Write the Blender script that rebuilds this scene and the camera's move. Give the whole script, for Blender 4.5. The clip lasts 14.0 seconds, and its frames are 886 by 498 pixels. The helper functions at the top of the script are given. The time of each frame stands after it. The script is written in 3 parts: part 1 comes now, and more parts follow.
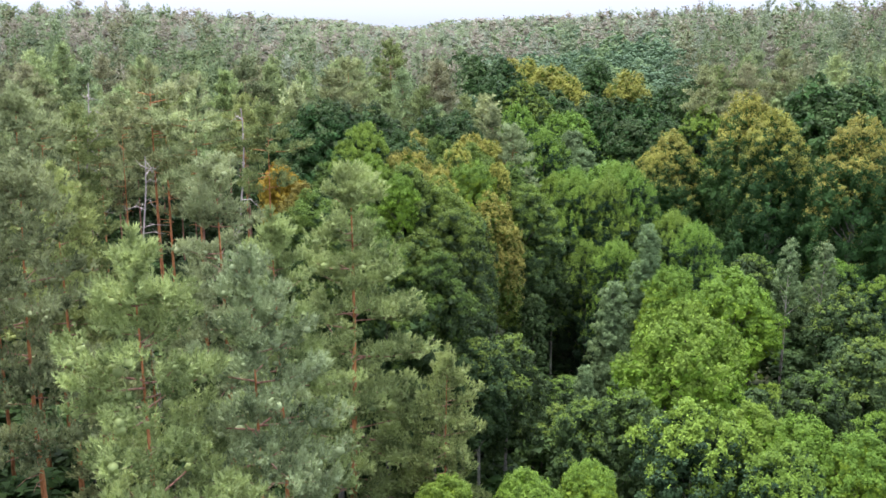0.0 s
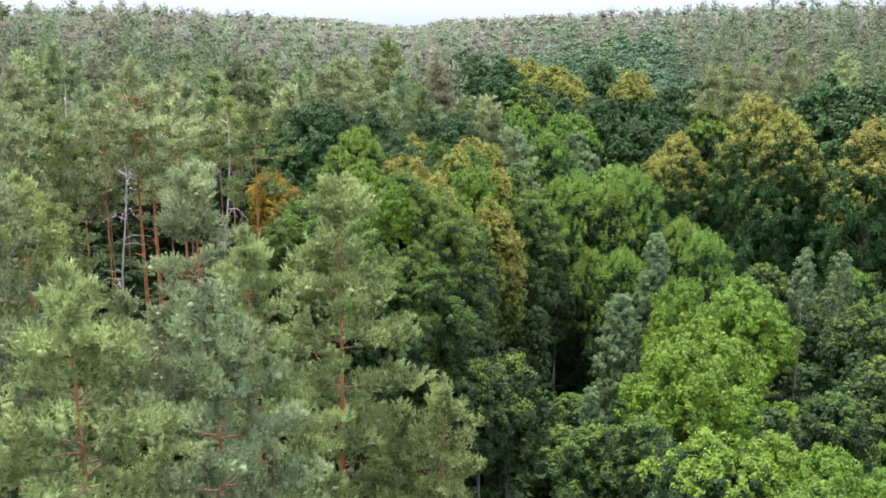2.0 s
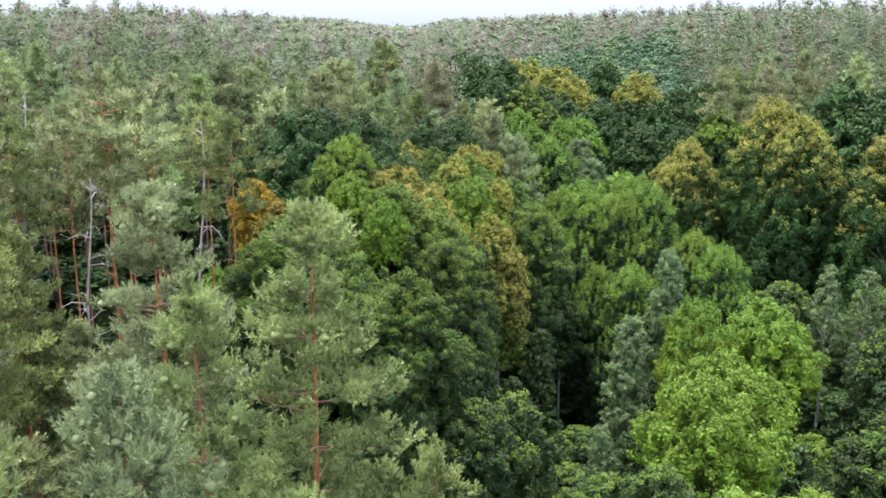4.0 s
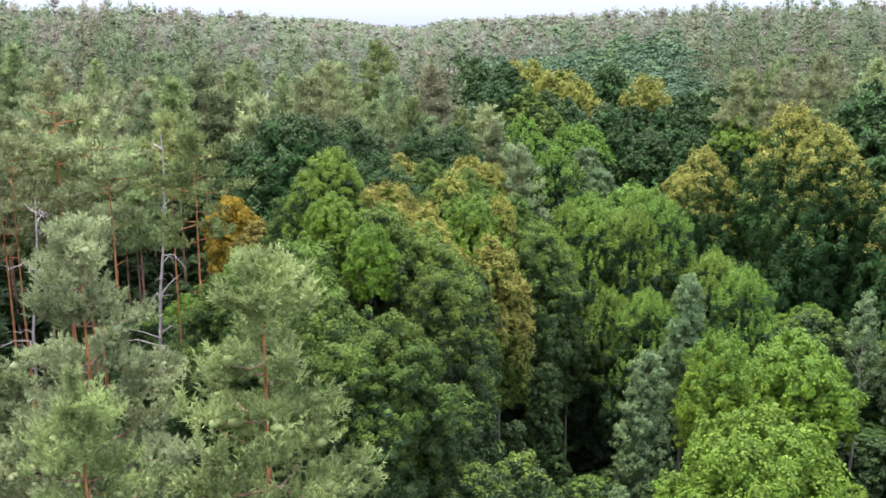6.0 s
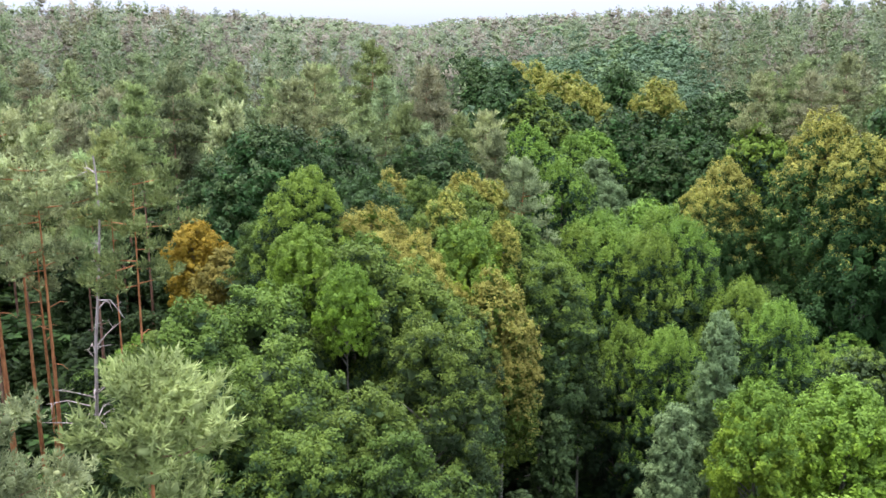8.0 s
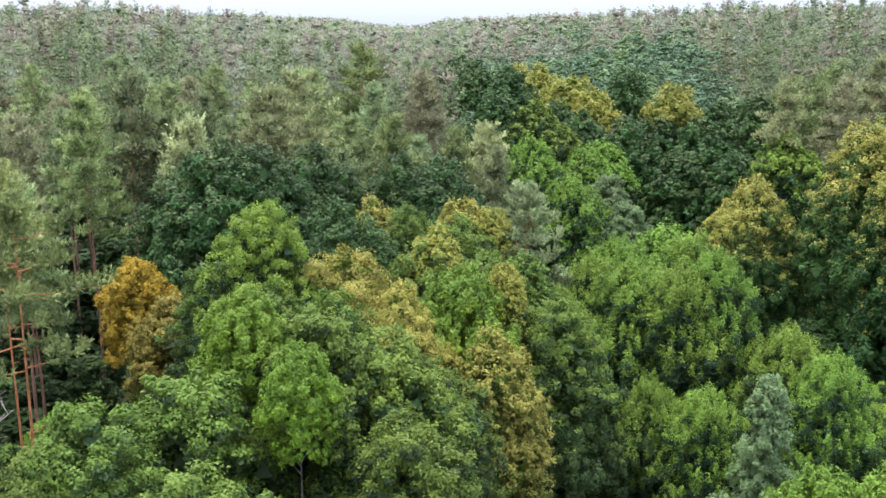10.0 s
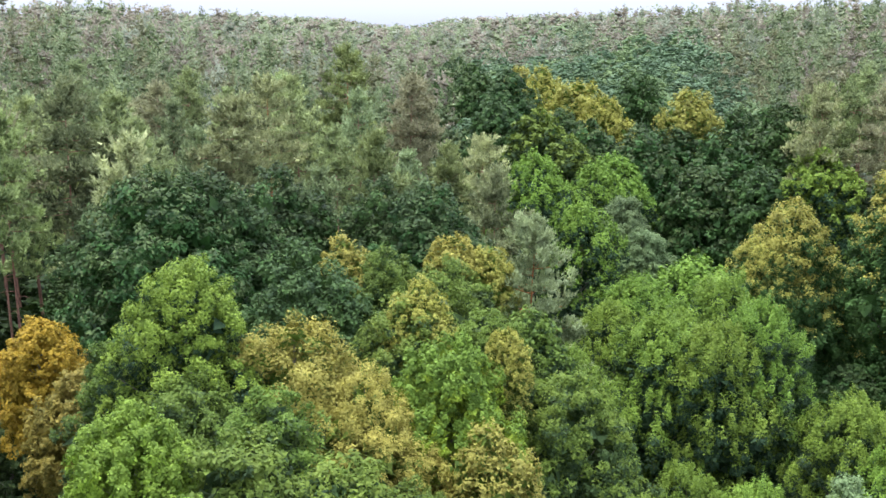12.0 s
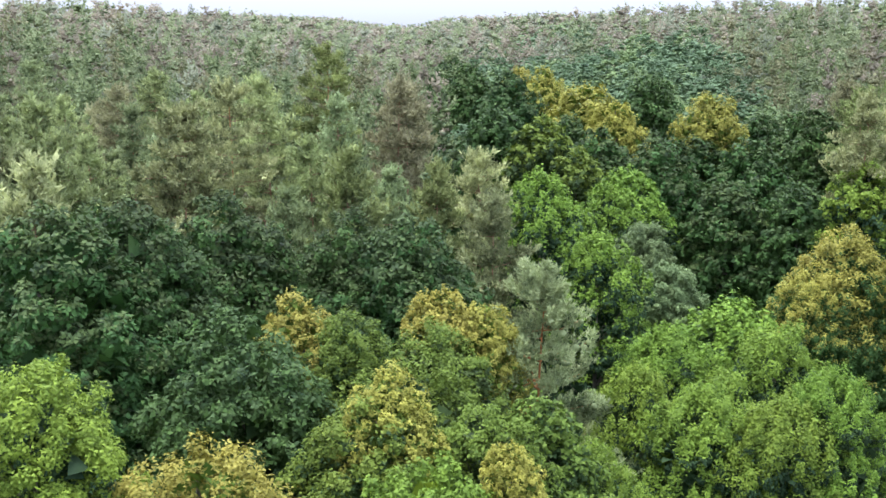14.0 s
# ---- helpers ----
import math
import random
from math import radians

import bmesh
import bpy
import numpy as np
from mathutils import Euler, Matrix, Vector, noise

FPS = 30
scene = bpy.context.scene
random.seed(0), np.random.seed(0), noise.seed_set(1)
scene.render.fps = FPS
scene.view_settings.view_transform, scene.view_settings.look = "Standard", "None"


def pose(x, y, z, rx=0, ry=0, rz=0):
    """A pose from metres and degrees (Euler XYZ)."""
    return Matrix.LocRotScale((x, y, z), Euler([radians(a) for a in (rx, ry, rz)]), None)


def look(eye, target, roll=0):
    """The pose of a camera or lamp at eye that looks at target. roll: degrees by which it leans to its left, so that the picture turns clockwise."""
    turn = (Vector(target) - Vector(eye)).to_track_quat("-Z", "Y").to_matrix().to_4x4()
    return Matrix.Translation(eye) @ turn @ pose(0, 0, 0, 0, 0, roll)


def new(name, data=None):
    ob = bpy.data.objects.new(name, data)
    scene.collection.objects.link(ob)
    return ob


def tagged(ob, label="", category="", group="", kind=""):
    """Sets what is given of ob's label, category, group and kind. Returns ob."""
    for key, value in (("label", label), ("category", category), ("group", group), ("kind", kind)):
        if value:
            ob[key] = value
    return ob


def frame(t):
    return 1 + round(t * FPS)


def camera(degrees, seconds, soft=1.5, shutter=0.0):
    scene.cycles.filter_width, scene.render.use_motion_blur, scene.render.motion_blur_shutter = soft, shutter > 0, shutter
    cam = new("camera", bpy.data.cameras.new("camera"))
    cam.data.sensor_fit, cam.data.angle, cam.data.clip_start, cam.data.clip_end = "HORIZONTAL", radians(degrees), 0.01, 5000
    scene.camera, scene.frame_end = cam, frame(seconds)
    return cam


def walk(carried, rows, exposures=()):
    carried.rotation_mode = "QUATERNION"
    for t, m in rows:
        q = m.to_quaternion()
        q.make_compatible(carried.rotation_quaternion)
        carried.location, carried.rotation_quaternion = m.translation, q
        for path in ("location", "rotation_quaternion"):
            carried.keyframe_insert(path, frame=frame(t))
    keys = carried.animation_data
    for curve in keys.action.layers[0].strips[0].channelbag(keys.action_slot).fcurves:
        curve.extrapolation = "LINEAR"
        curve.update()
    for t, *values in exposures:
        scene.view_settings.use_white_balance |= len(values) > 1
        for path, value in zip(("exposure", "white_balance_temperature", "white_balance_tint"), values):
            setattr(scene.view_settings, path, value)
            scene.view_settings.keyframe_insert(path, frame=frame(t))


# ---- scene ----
cam = camera(50.0, 14.0, soft=1.6)
PATH = [
    (0.0, pose(0.000, 0.000, 30.000, 76.785, 0, -0.098)),
    (0.5, pose(0.036, 0.630, 29.996, 76.765, 0, -0.085)),
    (1.0, pose(0.068, 1.392, 29.996, 76.757, 0, -0.080)),
    (1.5, pose(0.121, 2.358, 29.999, 76.744, 0, -0.072)),
    (2.0, pose(0.176, 3.409, 30.002, 76.733, 0, -0.061)),
    (2.5, pose(0.255, 4.574, 30.004, 76.727, 0, -0.040)),
    (3.0, pose(0.338, 5.772, 30.008, 76.720, 0, -0.022)),
    (5.5, pose(0.718, 13.270, 30.050, 76.725, 0, -0.004)),
    (6.0, pose(0.793, 14.985, 30.013, 76.752, 0, -0.008)),
    (6.5, pose(0.869, 16.884, 29.975, 76.764, 0, -0.003)),
    (7.0, pose(0.943, 18.811, 29.950, 76.762, 0, 0.003)),
    (7.5, pose(1.047, 20.834, 29.952, 76.756, 0, 0.020)),
    (8.0, pose(1.170, 22.850, 29.965, 76.738, 0, 0.045)),
    (10.5, pose(1.805, 34.328, 30.095, 76.700, 0, 0.107)),
    (11.0, pose(1.938, 36.671, 30.085, 76.708, 0, 0.104)),
    (11.5, pose(2.085, 39.136, 30.067, 76.715, 0, 0.086)),
    (12.0, pose(2.205, 41.545, 30.045, 76.714, 0, 0.054)),
    (12.5, pose(2.342, 44.000, 30.020, 76.700, 0, 0.023)),
    (13.0, pose(2.465, 46.420, 29.985, 76.680, 0, 0.000)),
    (13.5, pose(2.595, 48.880, 29.930, 76.665, 0, -0.028)),
    (14.0, pose(2.712, 51.336, 29.845, 76.680, 0, -0.060)),
]
walk(cam, PATH)

# ---- light: a bright, evenly overcast summer sky ----
world = bpy.data.worlds.new("world")
scene.world = world
world.use_nodes = True
wn, wl = world.node_tree.nodes, world.node_tree.links
sky = wn.new("ShaderNodeTexSky")
sky.sky_type, sky.sun_disc = "NISHITA", False
sky.sun_elevation, sky.sun_rotation = radians(78), radians(311)
sky.air_density, sky.dust_density, sky.ozone_density = 1.0, 1.5, 1.0
grey = wn.new("ShaderNodeHueSaturation")
grey.inputs["Saturation"].default_value = 0.5
grey.inputs["Value"].default_value = 1.0
wl.new(sky.outputs["Color"], grey.inputs["Color"])
veil = wn.new("ShaderNodeMix")
veil.data_type = "RGBA"
veil.inputs[0].default_value = 0.7
veil.inputs[7].default_value = (5.35, 6.0, 7.9, 1)
wl.new(grey.outputs["Color"], veil.inputs[6])
# an overcast sky is about three times brighter overhead than at the horizon
where, axes, rise = wn.new("ShaderNodeTexCoord"), wn.new("ShaderNodeSeparateXYZ"), wn.new("ShaderNodeMapRange")
rise.inputs["From Min"].default_value, rise.inputs["From Max"].default_value = 0.0, 1.0
rise.inputs["To Min"].default_value, rise.inputs["To Max"].default_value = 0.43, 1.78
dim = wn.new("ShaderNodeVectorMath")
dim.operation = "SCALE"
wl.new(where.outputs["Generated"], axes.inputs[0])
wl.new(axes.outputs["Z"], rise.inputs["Value"])
wl.new(veil.outputs[2], dim.inputs[0])
wl.new(rise.outputs[0], dim.inputs["Scale"])
wl.new(dim.outputs[0], wn["Background"].inputs["Color"])
wn["Background"].inputs["Strength"].default_value = 0.15
sun = new("sun", bpy.data.lights.new("sun", "SUN"))
sun.data.energy, sun.data.angle, sun.data.color = 2.0, radians(25), (1.0, 0.96, 0.9)
sun.matrix_world = look((-14, 12, 85), (0, 0, 0))
scene.view_settings.exposure = 1.56


# ---- materials ----
def nodes_of(name):
    m = bpy.data.materials.new(name)
    m.use_nodes = True
    return m, m.node_tree.nodes, m.node_tree.links


def foliage(name, dark, light, tip=None, spread=0.35, through_light=0.2, leafwise=0.45, patch=0.9):
    """Leaves: every leaf, every bough and every tree a little different in colour."""
    m, n, l = nodes_of(name)
    p = n["Principled BSDF"]
    p.inputs["Roughness"].default_value = 0.65
    p.inputs["Specular IOR Level"].default_value = 0.18
    geo, info = n.new("ShaderNodeNewGeometry"), n.new("ShaderNodeObjectInfo")
    co = n.new("ShaderNodeTexCoord")
    nz = n.new("ShaderNodeTexNoise")
    nz.inputs["Scale"].default_value, nz.inputs["Detail"].default_value = patch, 2.0
    l.new(co.outputs["Object"], nz.inputs["Vector"])
    add = n.new("ShaderNodeMath")
    add.operation = "MULTIPLY_ADD"
    add.inputs[1].default_value = leafwise
    l.new(geo.outputs["Random Per Island"], add.inputs[0])
    l.new(nz.outputs["Fac"], add.inputs[2])
    ramp = n.new("ShaderNodeValToRGB")
    ramp.color_ramp.elements[0].position, ramp.color_ramp.elements[0].color = 0.35, (*dark, 1)
    ramp.color_ramp.elements[1].position, ramp.color_ramp.elements[1].color = 0.6 + leafwise, (*light, 1)
    if tip:
        e = ramp.color_ramp.elements.new(0.97)
        e.color = (*tip, 1)
    l.new(add.outputs[0], ramp.inputs["Fac"])
    hs = n.new("ShaderNodeHueSaturation")
    mr = n.new("ShaderNodeMapRange")
    mr.inputs["To Min"].default_value, mr.inputs["To Max"].default_value = 1 - spread, 1 + spread
    l.new(info.outputs["Random"], mr.inputs["Value"])
    l.new(mr.outputs[0], hs.inputs["Value"])
    mh = n.new("ShaderNodeMapRange")
    mh.inputs["To Min"].default_value, mh.inputs["To Max"].default_value = 0.51, 0.487
    fr = n.new("ShaderNodeMath")
    fr.operation = "FRACT"
    mu = n.new("ShaderNodeMath")
    mu.operation = "MULTIPLY"
    mu.inputs[1].default_value = 7.31
    l.new(info.outputs["Random"], mu.inputs[0])
    l.new(mu.outputs[0], fr.inputs[0])
    l.new(fr.outputs[0], mh.inputs["Value"])
    l.new(mh.outputs[0], hs.inputs["Hue"])
    l.new(ramp.outputs["Color"], hs.inputs["Color"])
    l.new(hs.outputs["Color"], p.inputs["Base Color"])
    tr = n.new("ShaderNodeBsdfTranslucent")
    l.new(hs.outputs["Color"], tr.inputs["Color"])
    mix = n.new("ShaderNodeMixShader")
    mix.inputs["Fac"].default_value = through_light
    l.new(p.outputs[0], mix.inputs[1])
    l.new(tr.outputs[0], mix.inputs[2])
    l.new(mix.outputs[0], n["Material Output"].inputs["Surface"])
    return m


def bark(name, low, high, scale=6.0):
    m, n, l = nodes_of(name)
    p = n["Principled BSDF"]
    p.inputs["Roughness"].default_value = 0.9
    co = n.new("ShaderNodeTexCoord")
    mp = n.new("ShaderNodeMapping")
    mp.inputs["Scale"].default_value = (scale, scale, scale * 0.25)
    l.new(co.outputs["Object"], mp.inputs["Vector"])
    nz = n.new("ShaderNodeTexNoise")
    nz.inputs["Scale"].default_value, nz.inputs["Detail"].default_value = 2.0, 6.0
    l.new(mp.outputs[0], nz.inputs["Vector"])
    ramp = n.new("ShaderNodeValToRGB")
    ramp.color_ramp.elements[0].position, ramp.color_ramp.elements[0].color = 0.35, (*low, 1)
    ramp.color_ramp.elements[1].position, ramp.color_ramp.elements[1].color = 0.65, (*high, 1)
    l.new(nz.outputs["Fac"], ramp.inputs["Fac"])
    l.new(ramp.outputs["Color"], p.inputs["Base Color"])
    bp = n.new("ShaderNodeBump")
    bp.inputs["Strength"].default_value, bp.inputs["Distance"].default_value = 0.6, 0.03
    l.new(nz.outputs["Fac"], bp.inputs["Height"])
    l.new(bp.outputs[0], p.inputs["Normal"])
    return m


PINE = foliage("pine_needles", (0.051, 0.073, 0.025), (0.317, 0.382, 0.142), spread=0.28, leafwise=0.15, through_light=0.3)
PINE_GREY = foliage("grey_pine_needles", (0.082, 0.109, 0.045), (0.381, 0.458, 0.193), spread=0.28, leafwise=0.15, through_light=0.3)
NEAR_PINE = foliage("green_pine_needles", (0.058, 0.080, 0.025), (0.352, 0.403, 0.143), spread=0.2, leafwise=0.15, through_light=0.3)
HERO_PINE = foliage("fresh_pine_needles", (0.075, 0.105, 0.034), (0.389, 0.456, 0.171), spread=0.06, leafwise=0.15, through_light=0.3)
HERO_GREY = foliage("pale_pine_needles", (0.085, 0.111, 0.048), (0.380, 0.432, 0.212), spread=0.06, leafwise=0.15, through_light=0.3)
PINE_DULL = foliage("dull_pine_needles", (0.068, 0.085, 0.035), (0.398, 0.433, 0.204), spread=0.3, leafwise=0.15, through_light=0.3)
OAK = foliage("oak_leaves", (0.011, 0.027, 0.009), (0.059, 0.098, 0.028), spread=0.25)
# young oak green, also painted light on upward-facing oak leaves
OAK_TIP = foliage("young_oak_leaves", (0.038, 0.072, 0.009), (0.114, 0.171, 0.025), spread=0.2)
OAK_DARK = foliage("dark_oak_leaves", (0.015, 0.044, 0.010), (0.056, 0.120, 0.028), spread=0.25)
HORNBEAM = foliage("hornbeam_leaves", (0.011, 0.030, 0.012), (0.045, 0.085, 0.034), spread=0.2)
# fresh green of the shoots and painted sunlight in one colour
FRESH_LIT = foliage("fresh_lit_shoots", (0.055, 0.104, 0.012), (0.160, 0.252, 0.032), spread=0.12)
LIME = foliage("bright_lime_leaves", (0.080, 0.153, 0.012), (0.227, 0.336, 0.032), spread=0.12)
BLOSSOM = foliage("lime_blossom", (0.145, 0.144, 0.024), (0.312, 0.297, 0.059), spread=0.15, leafwise=0.2)
GREY = foliage("grey_poplar_leaves", (0.052, 0.086, 0.033), (0.163, 0.224, 0.090), spread=0.15)
ORANGE = foliage("turning_leaves", (0.171, 0.133, 0.012), (0.442, 0.302, 0.029), spread=0.15)
OLIVE = foliage("olive_brown_leaves", (0.075, 0.075, 0.014), (0.235, 0.195, 0.036), spread=0.15)
SHRUB = foliage("understorey_leaves", (0.011, 0.026, 0.007), (0.044, 0.083, 0.017), spread=0.4)
HIGH_PINE = foliage("pale_green_pine_needles", (0.086, 0.118, 0.053), (0.315, 0.381, 0.180), spread=0.2, leafwise=0.15, through_light=0.3)
HIGH_PINE_DULL = foliage("pale_brown_pine_needles", (0.107, 0.110, 0.058), (0.340, 0.335, 0.180), spread=0.2, leafwise=0.15, through_light=0.3)
# distance haze is put into the base colours of these far woods
HAZED_PINE = foliage("hazed_pine_needles", (0.149, 0.171, 0.117), (0.336, 0.359, 0.253), spread=0.0, leafwise=0.1, patch=0.15, through_light=0.45)
HAZED_PINE_GREEN = foliage("hazed_green_pine_needles", (0.124, 0.153, 0.086), (0.299, 0.342, 0.185), spread=0.0, leafwise=0.1, patch=0.15, through_light=0.45)
HAZED_PINE_DULL = foliage("hazed_dull_pine_needles", (0.168, 0.147, 0.111), (0.367, 0.318, 0.240), spread=0.0, leafwise=0.1, patch=0.15, through_light=0.45)
HAZED_OAK = foliage("hazed_oak_leaves", (0.044, 0.084, 0.041), (0.105, 0.168, 0.081), spread=0.0, leafwise=0.25, patch=0.2)
HAZED_OAK_LIGHT = foliage("hazed_light_oak_leaves", (0.072, 0.118, 0.045), (0.160, 0.230, 0.090), spread=0.0, leafwise=0.25, patch=0.2)
BARK_PINE = bark("pine_bark", (0.25, 0.085, 0.03), (0.50, 0.20, 0.075))
BARK_PINE_DULL = bark("old_pine_bark", (0.18, 0.085, 0.06), (0.38, 0.19, 0.13))
BARK_GREY = bark("grey_bark", (0.09, 0.08, 0.065), (0.22, 0.20, 0.17))
BARK_DEAD = bark("weathered_dead_wood", (0.26, 0.20, 0.18), (0.44, 0.37, 0.34))

m, n, l = nodes_of("forest_floor")
p = n["Principled BSDF"]
p.inputs["Roughness"].default_value = 1.0
co, nz = n.new("ShaderNodeTexCoord"), n.new("ShaderNodeTexNoise")
nz.inputs["Scale"].default_value, nz.inputs["Detail"].default_value = 0.4, 8.0
l.new(co.outputs["Object"], nz.inputs["Vector"])
ramp = n.new("ShaderNodeValToRGB")
ramp.color_ramp.elements[0].position, ramp.color_ramp.elements[0].color = 0.4, (0.016, 0.028, 0.009, 1)
ramp.color_ramp.elements[1].position, ramp.color_ramp.elements[1].color = 0.65, (0.045, 0.05, 0.02, 1)
l.new(nz.outputs["Fac"], ramp.inputs["Fac"])
l.new(ramp.outputs["Color"], p.inputs["Base Color"])
FLOOR = m


# ---- ground ----
def smooth(a, b, v):
    k = min(1.0, max(0.0, (v - a) / (b - a)))
    return k * k * (3 - 2 * k)


def ground_height(x, y):
    """A shallow wooded valley whose sides rise away from the glade."""
    far = smooth(90, 260, y)
    axis = 4 - 0.055 * max(0.0, y - 120) * smooth(120, 300, y)
    side = smooth(18, 95, abs(x - axis))
    z = far * (3.0 + 10.0 * side) + 4.0 * smooth(700, 1800, y)
    z -= 3.0 * math.exp(-((x - 15) / 11) ** 2) * smooth(25, 45, y) * (1 - smooth(95, 130, y))
    return z + 0.5 * noise.noise(Vector((x * 0.03, y * 0.03, 0)))


def mesh_of(name, verts, faces, material):
    """A smooth-shaded mesh of faces that all have the same number of corners."""
    v, f = np.asarray(verts, dtype=np.float32), np.asarray(faces, dtype=np.int32)
    me = bpy.data.meshes.new(name)
    me.vertices.add(len(v))
    me.vertices.foreach_set("co", v.ravel())
    me.loops.add(f.size)
    me.loops.foreach_set("vertex_index", f.ravel())
    me.polygons.add(len(f))
    me.polygons.foreach_set("loop_start", np.arange(0, f.size, f.shape[1], dtype=np.int32))
    me.materials.append(material)
    me.update(calc_edges=True)
    return me


def build_ground():
    ys = [-60 + 6 * i for i in range(60)] + [300 + 25 * i for i in range(1, 30)] + [1025 + 160 * i for i in range(1, 20)]
    k = 61
    verts, faces = [], []
    for y in ys:
        half = 90 + 0.75 * max(0, y)
        for i in range(k):
            x = half * (2 * i / (k - 1) - 1)
            verts.append((x, y, ground_height(x, y)))
    for j in range(len(ys) - 1):
        for i in range(k - 1):
            a = j * k + i
            faces.append((a, a + 1, a + k + 1, a + k))
    tagged(new("ground", mesh_of("ground", verts, faces, FLOOR)), "dark leaf-strewn forest floor under the trees", "ground", kind="structure")


build_ground()


# ---- tree making ----
def unit(v):
    return v / (np.linalg.norm(v, axis=1, keepdims=True) + 1e-9)


def leaves(rng, pos, normal, size, stretch=1.5):
    """One three-cornered leaf spray at each position, lying across its normal."""
    k = len(pos)
    normal = unit(normal)
    a = unit(np.cross(normal, rng.normal(size=(k, 3))))
    b = np.cross(normal, a)
    s = (size * rng.uniform(0.65, 1.35, k))[:, None]
    v = np.empty((k, 3, 3))
    v[:, 0] = pos + a * s * 0.62 * stretch
    v[:, 1] = pos - a * s * 0.4 * stretch + b * s * 0.5
    v[:, 2] = pos - a * s * 0.4 * stretch - b * s * 0.5
    return v.reshape(-1, 3), np.arange(3 * k).reshape(-1, 3)


def needles(rng, base, way, length, width):
    """One slim needle tuft at each base, pointing along its way."""
    k = len(base)
    way = unit(way)
    b = unit(np.cross(way, rng.normal(size=(k, 3)) + np.array([0, 0, 0.6])))
    w = (width * rng.uniform(0.7, 1.3, k))[:, None]
    n = (length * rng.uniform(0.7, 1.3, k))[:, None]
    v = np.empty((k, 3, 3))
    v[:, 0] = base + b * w * 0.5
    v[:, 1] = base - b * w * 0.5
    v[:, 2] = base + way * n
    return v.reshape(-1, 3), np.arange(3 * k).reshape(-1, 3)


GOLD = (1 + 5 ** 0.5) / 2
ICO = unit(np.array([(-1, GOLD, 0), (1, GOLD, 0), (-1, -GOLD, 0), (1, -GOLD, 0), (0, -1, GOLD), (0, 1, GOLD), (0, -1, -GOLD), (0, 1, -GOLD), (GOLD, 0, -1), (GOLD, 0, 1), (-GOLD, 0, -1), (-GOLD, 0, 1)]))
ICO_FACES = np.array([[i, j, k] for i in range(12) for j in range(i + 1, 12) for k in range(j + 1, 12)
                      if all(np.dot(ICO[a], ICO[b]) > 0.4 for a, b in ((i, j), (j, k), (i, k)))])
OCTA = np.array([(1.0, 0, 0), (0, 1, 0), (-1, 0, 0), (0, -1, 0), (0, 0, 1), (0, 0, -1)])
OCTA_FACES = np.array([(0, 1, 4), (1, 2, 4), (2, 3, 4), (3, 0, 4), (1, 0, 5), (2, 1, 5), (3, 2, 5), (0, 3, 5)])
turned = np.einsum("ij,ij->i", np.cross(ICO[ICO_FACES[:, 1]] - ICO[ICO_FACES[:, 0]], ICO[ICO_FACES[:, 2]] - ICO[ICO_FACES[:, 0]]), ICO[ICO_FACES[:, 0]]) < 0
ICO_FACES[turned] = ICO_FACES[turned][:, ::-1]


def masses(rng, centres, radii, flat=0.65, coarse=False):
    """Small uneven leaf masses, the dense hearts of clumps."""
    pts, tri = (OCTA, OCTA_FACES) if coarse else (ICO, ICO_FACES)
    k, n = len(centres), len(pts)
    w = rng.uniform(0, 6.283, k)
    c, sn = np.cos(w)[:, None], np.sin(w)[:, None]
    v = np.stack([pts[:, 0] * c - pts[:, 1] * sn, pts[:, 0] * sn + pts[:, 1] * c, np.tile(pts[:, 2], (k, 1)) * flat], 2)
    v = centres[:, None] + v * (np.asarray(radii)[:, None] * rng.uniform(0.72, 1.28, (k, n)))[:, :, None]
    return v.reshape(-1, 3), (np.arange(k)[:, None, None] * n + tri).reshape(-1, 3)


def stacked(parts):
    vs, fs, at = [], [], 0
    for v, f in parts:
        vs.append(v)
        fs.append(f + at)
        at += len(v)
    return np.concatenate(vs), np.concatenate(fs)


def tube(points, radii, sides=7):
    """A tapered round limb along points."""
    pts = [Vector(q) for q in points]
    v, f = [], []
    for i, q in enumerate(pts):
        d = (pts[min(i + 1, len(pts) - 1)] - pts[max(i - 1, 0)]).normalized()
        e = d.orthogonal().normalized()
        g = d.cross(e)
        for j in range(sides):
            w = 2 * math.pi * j / sides
            v.append(tuple(q + (e * math.cos(w) + g * math.sin(w)) * radii[i]))
    for i in range(len(pts) - 1):
        for j in range(sides):
            a, b = i * sides + j, i * sides + (j + 1) % sides
            f += [(a, b, b + sides), (a, b + sides, a + sides)]
    return np.array(v), np.array(f)


def profile(shape, q):
    if shape == "dome":
        return 0.82 + 0.18 * q / 0.4 if q < 0.4 else math.sqrt(max(0.0, 1 - ((q - 0.4) / 0.6) ** 2.3))
    if shape == "ball":
        return math.sqrt(max(0.02, 1 - (2 * q - 1) ** 2))
    return 0.12 + 0.88 * (1 - q) ** 0.75 if q > 0.25 else 0.75 + 0.7 * q


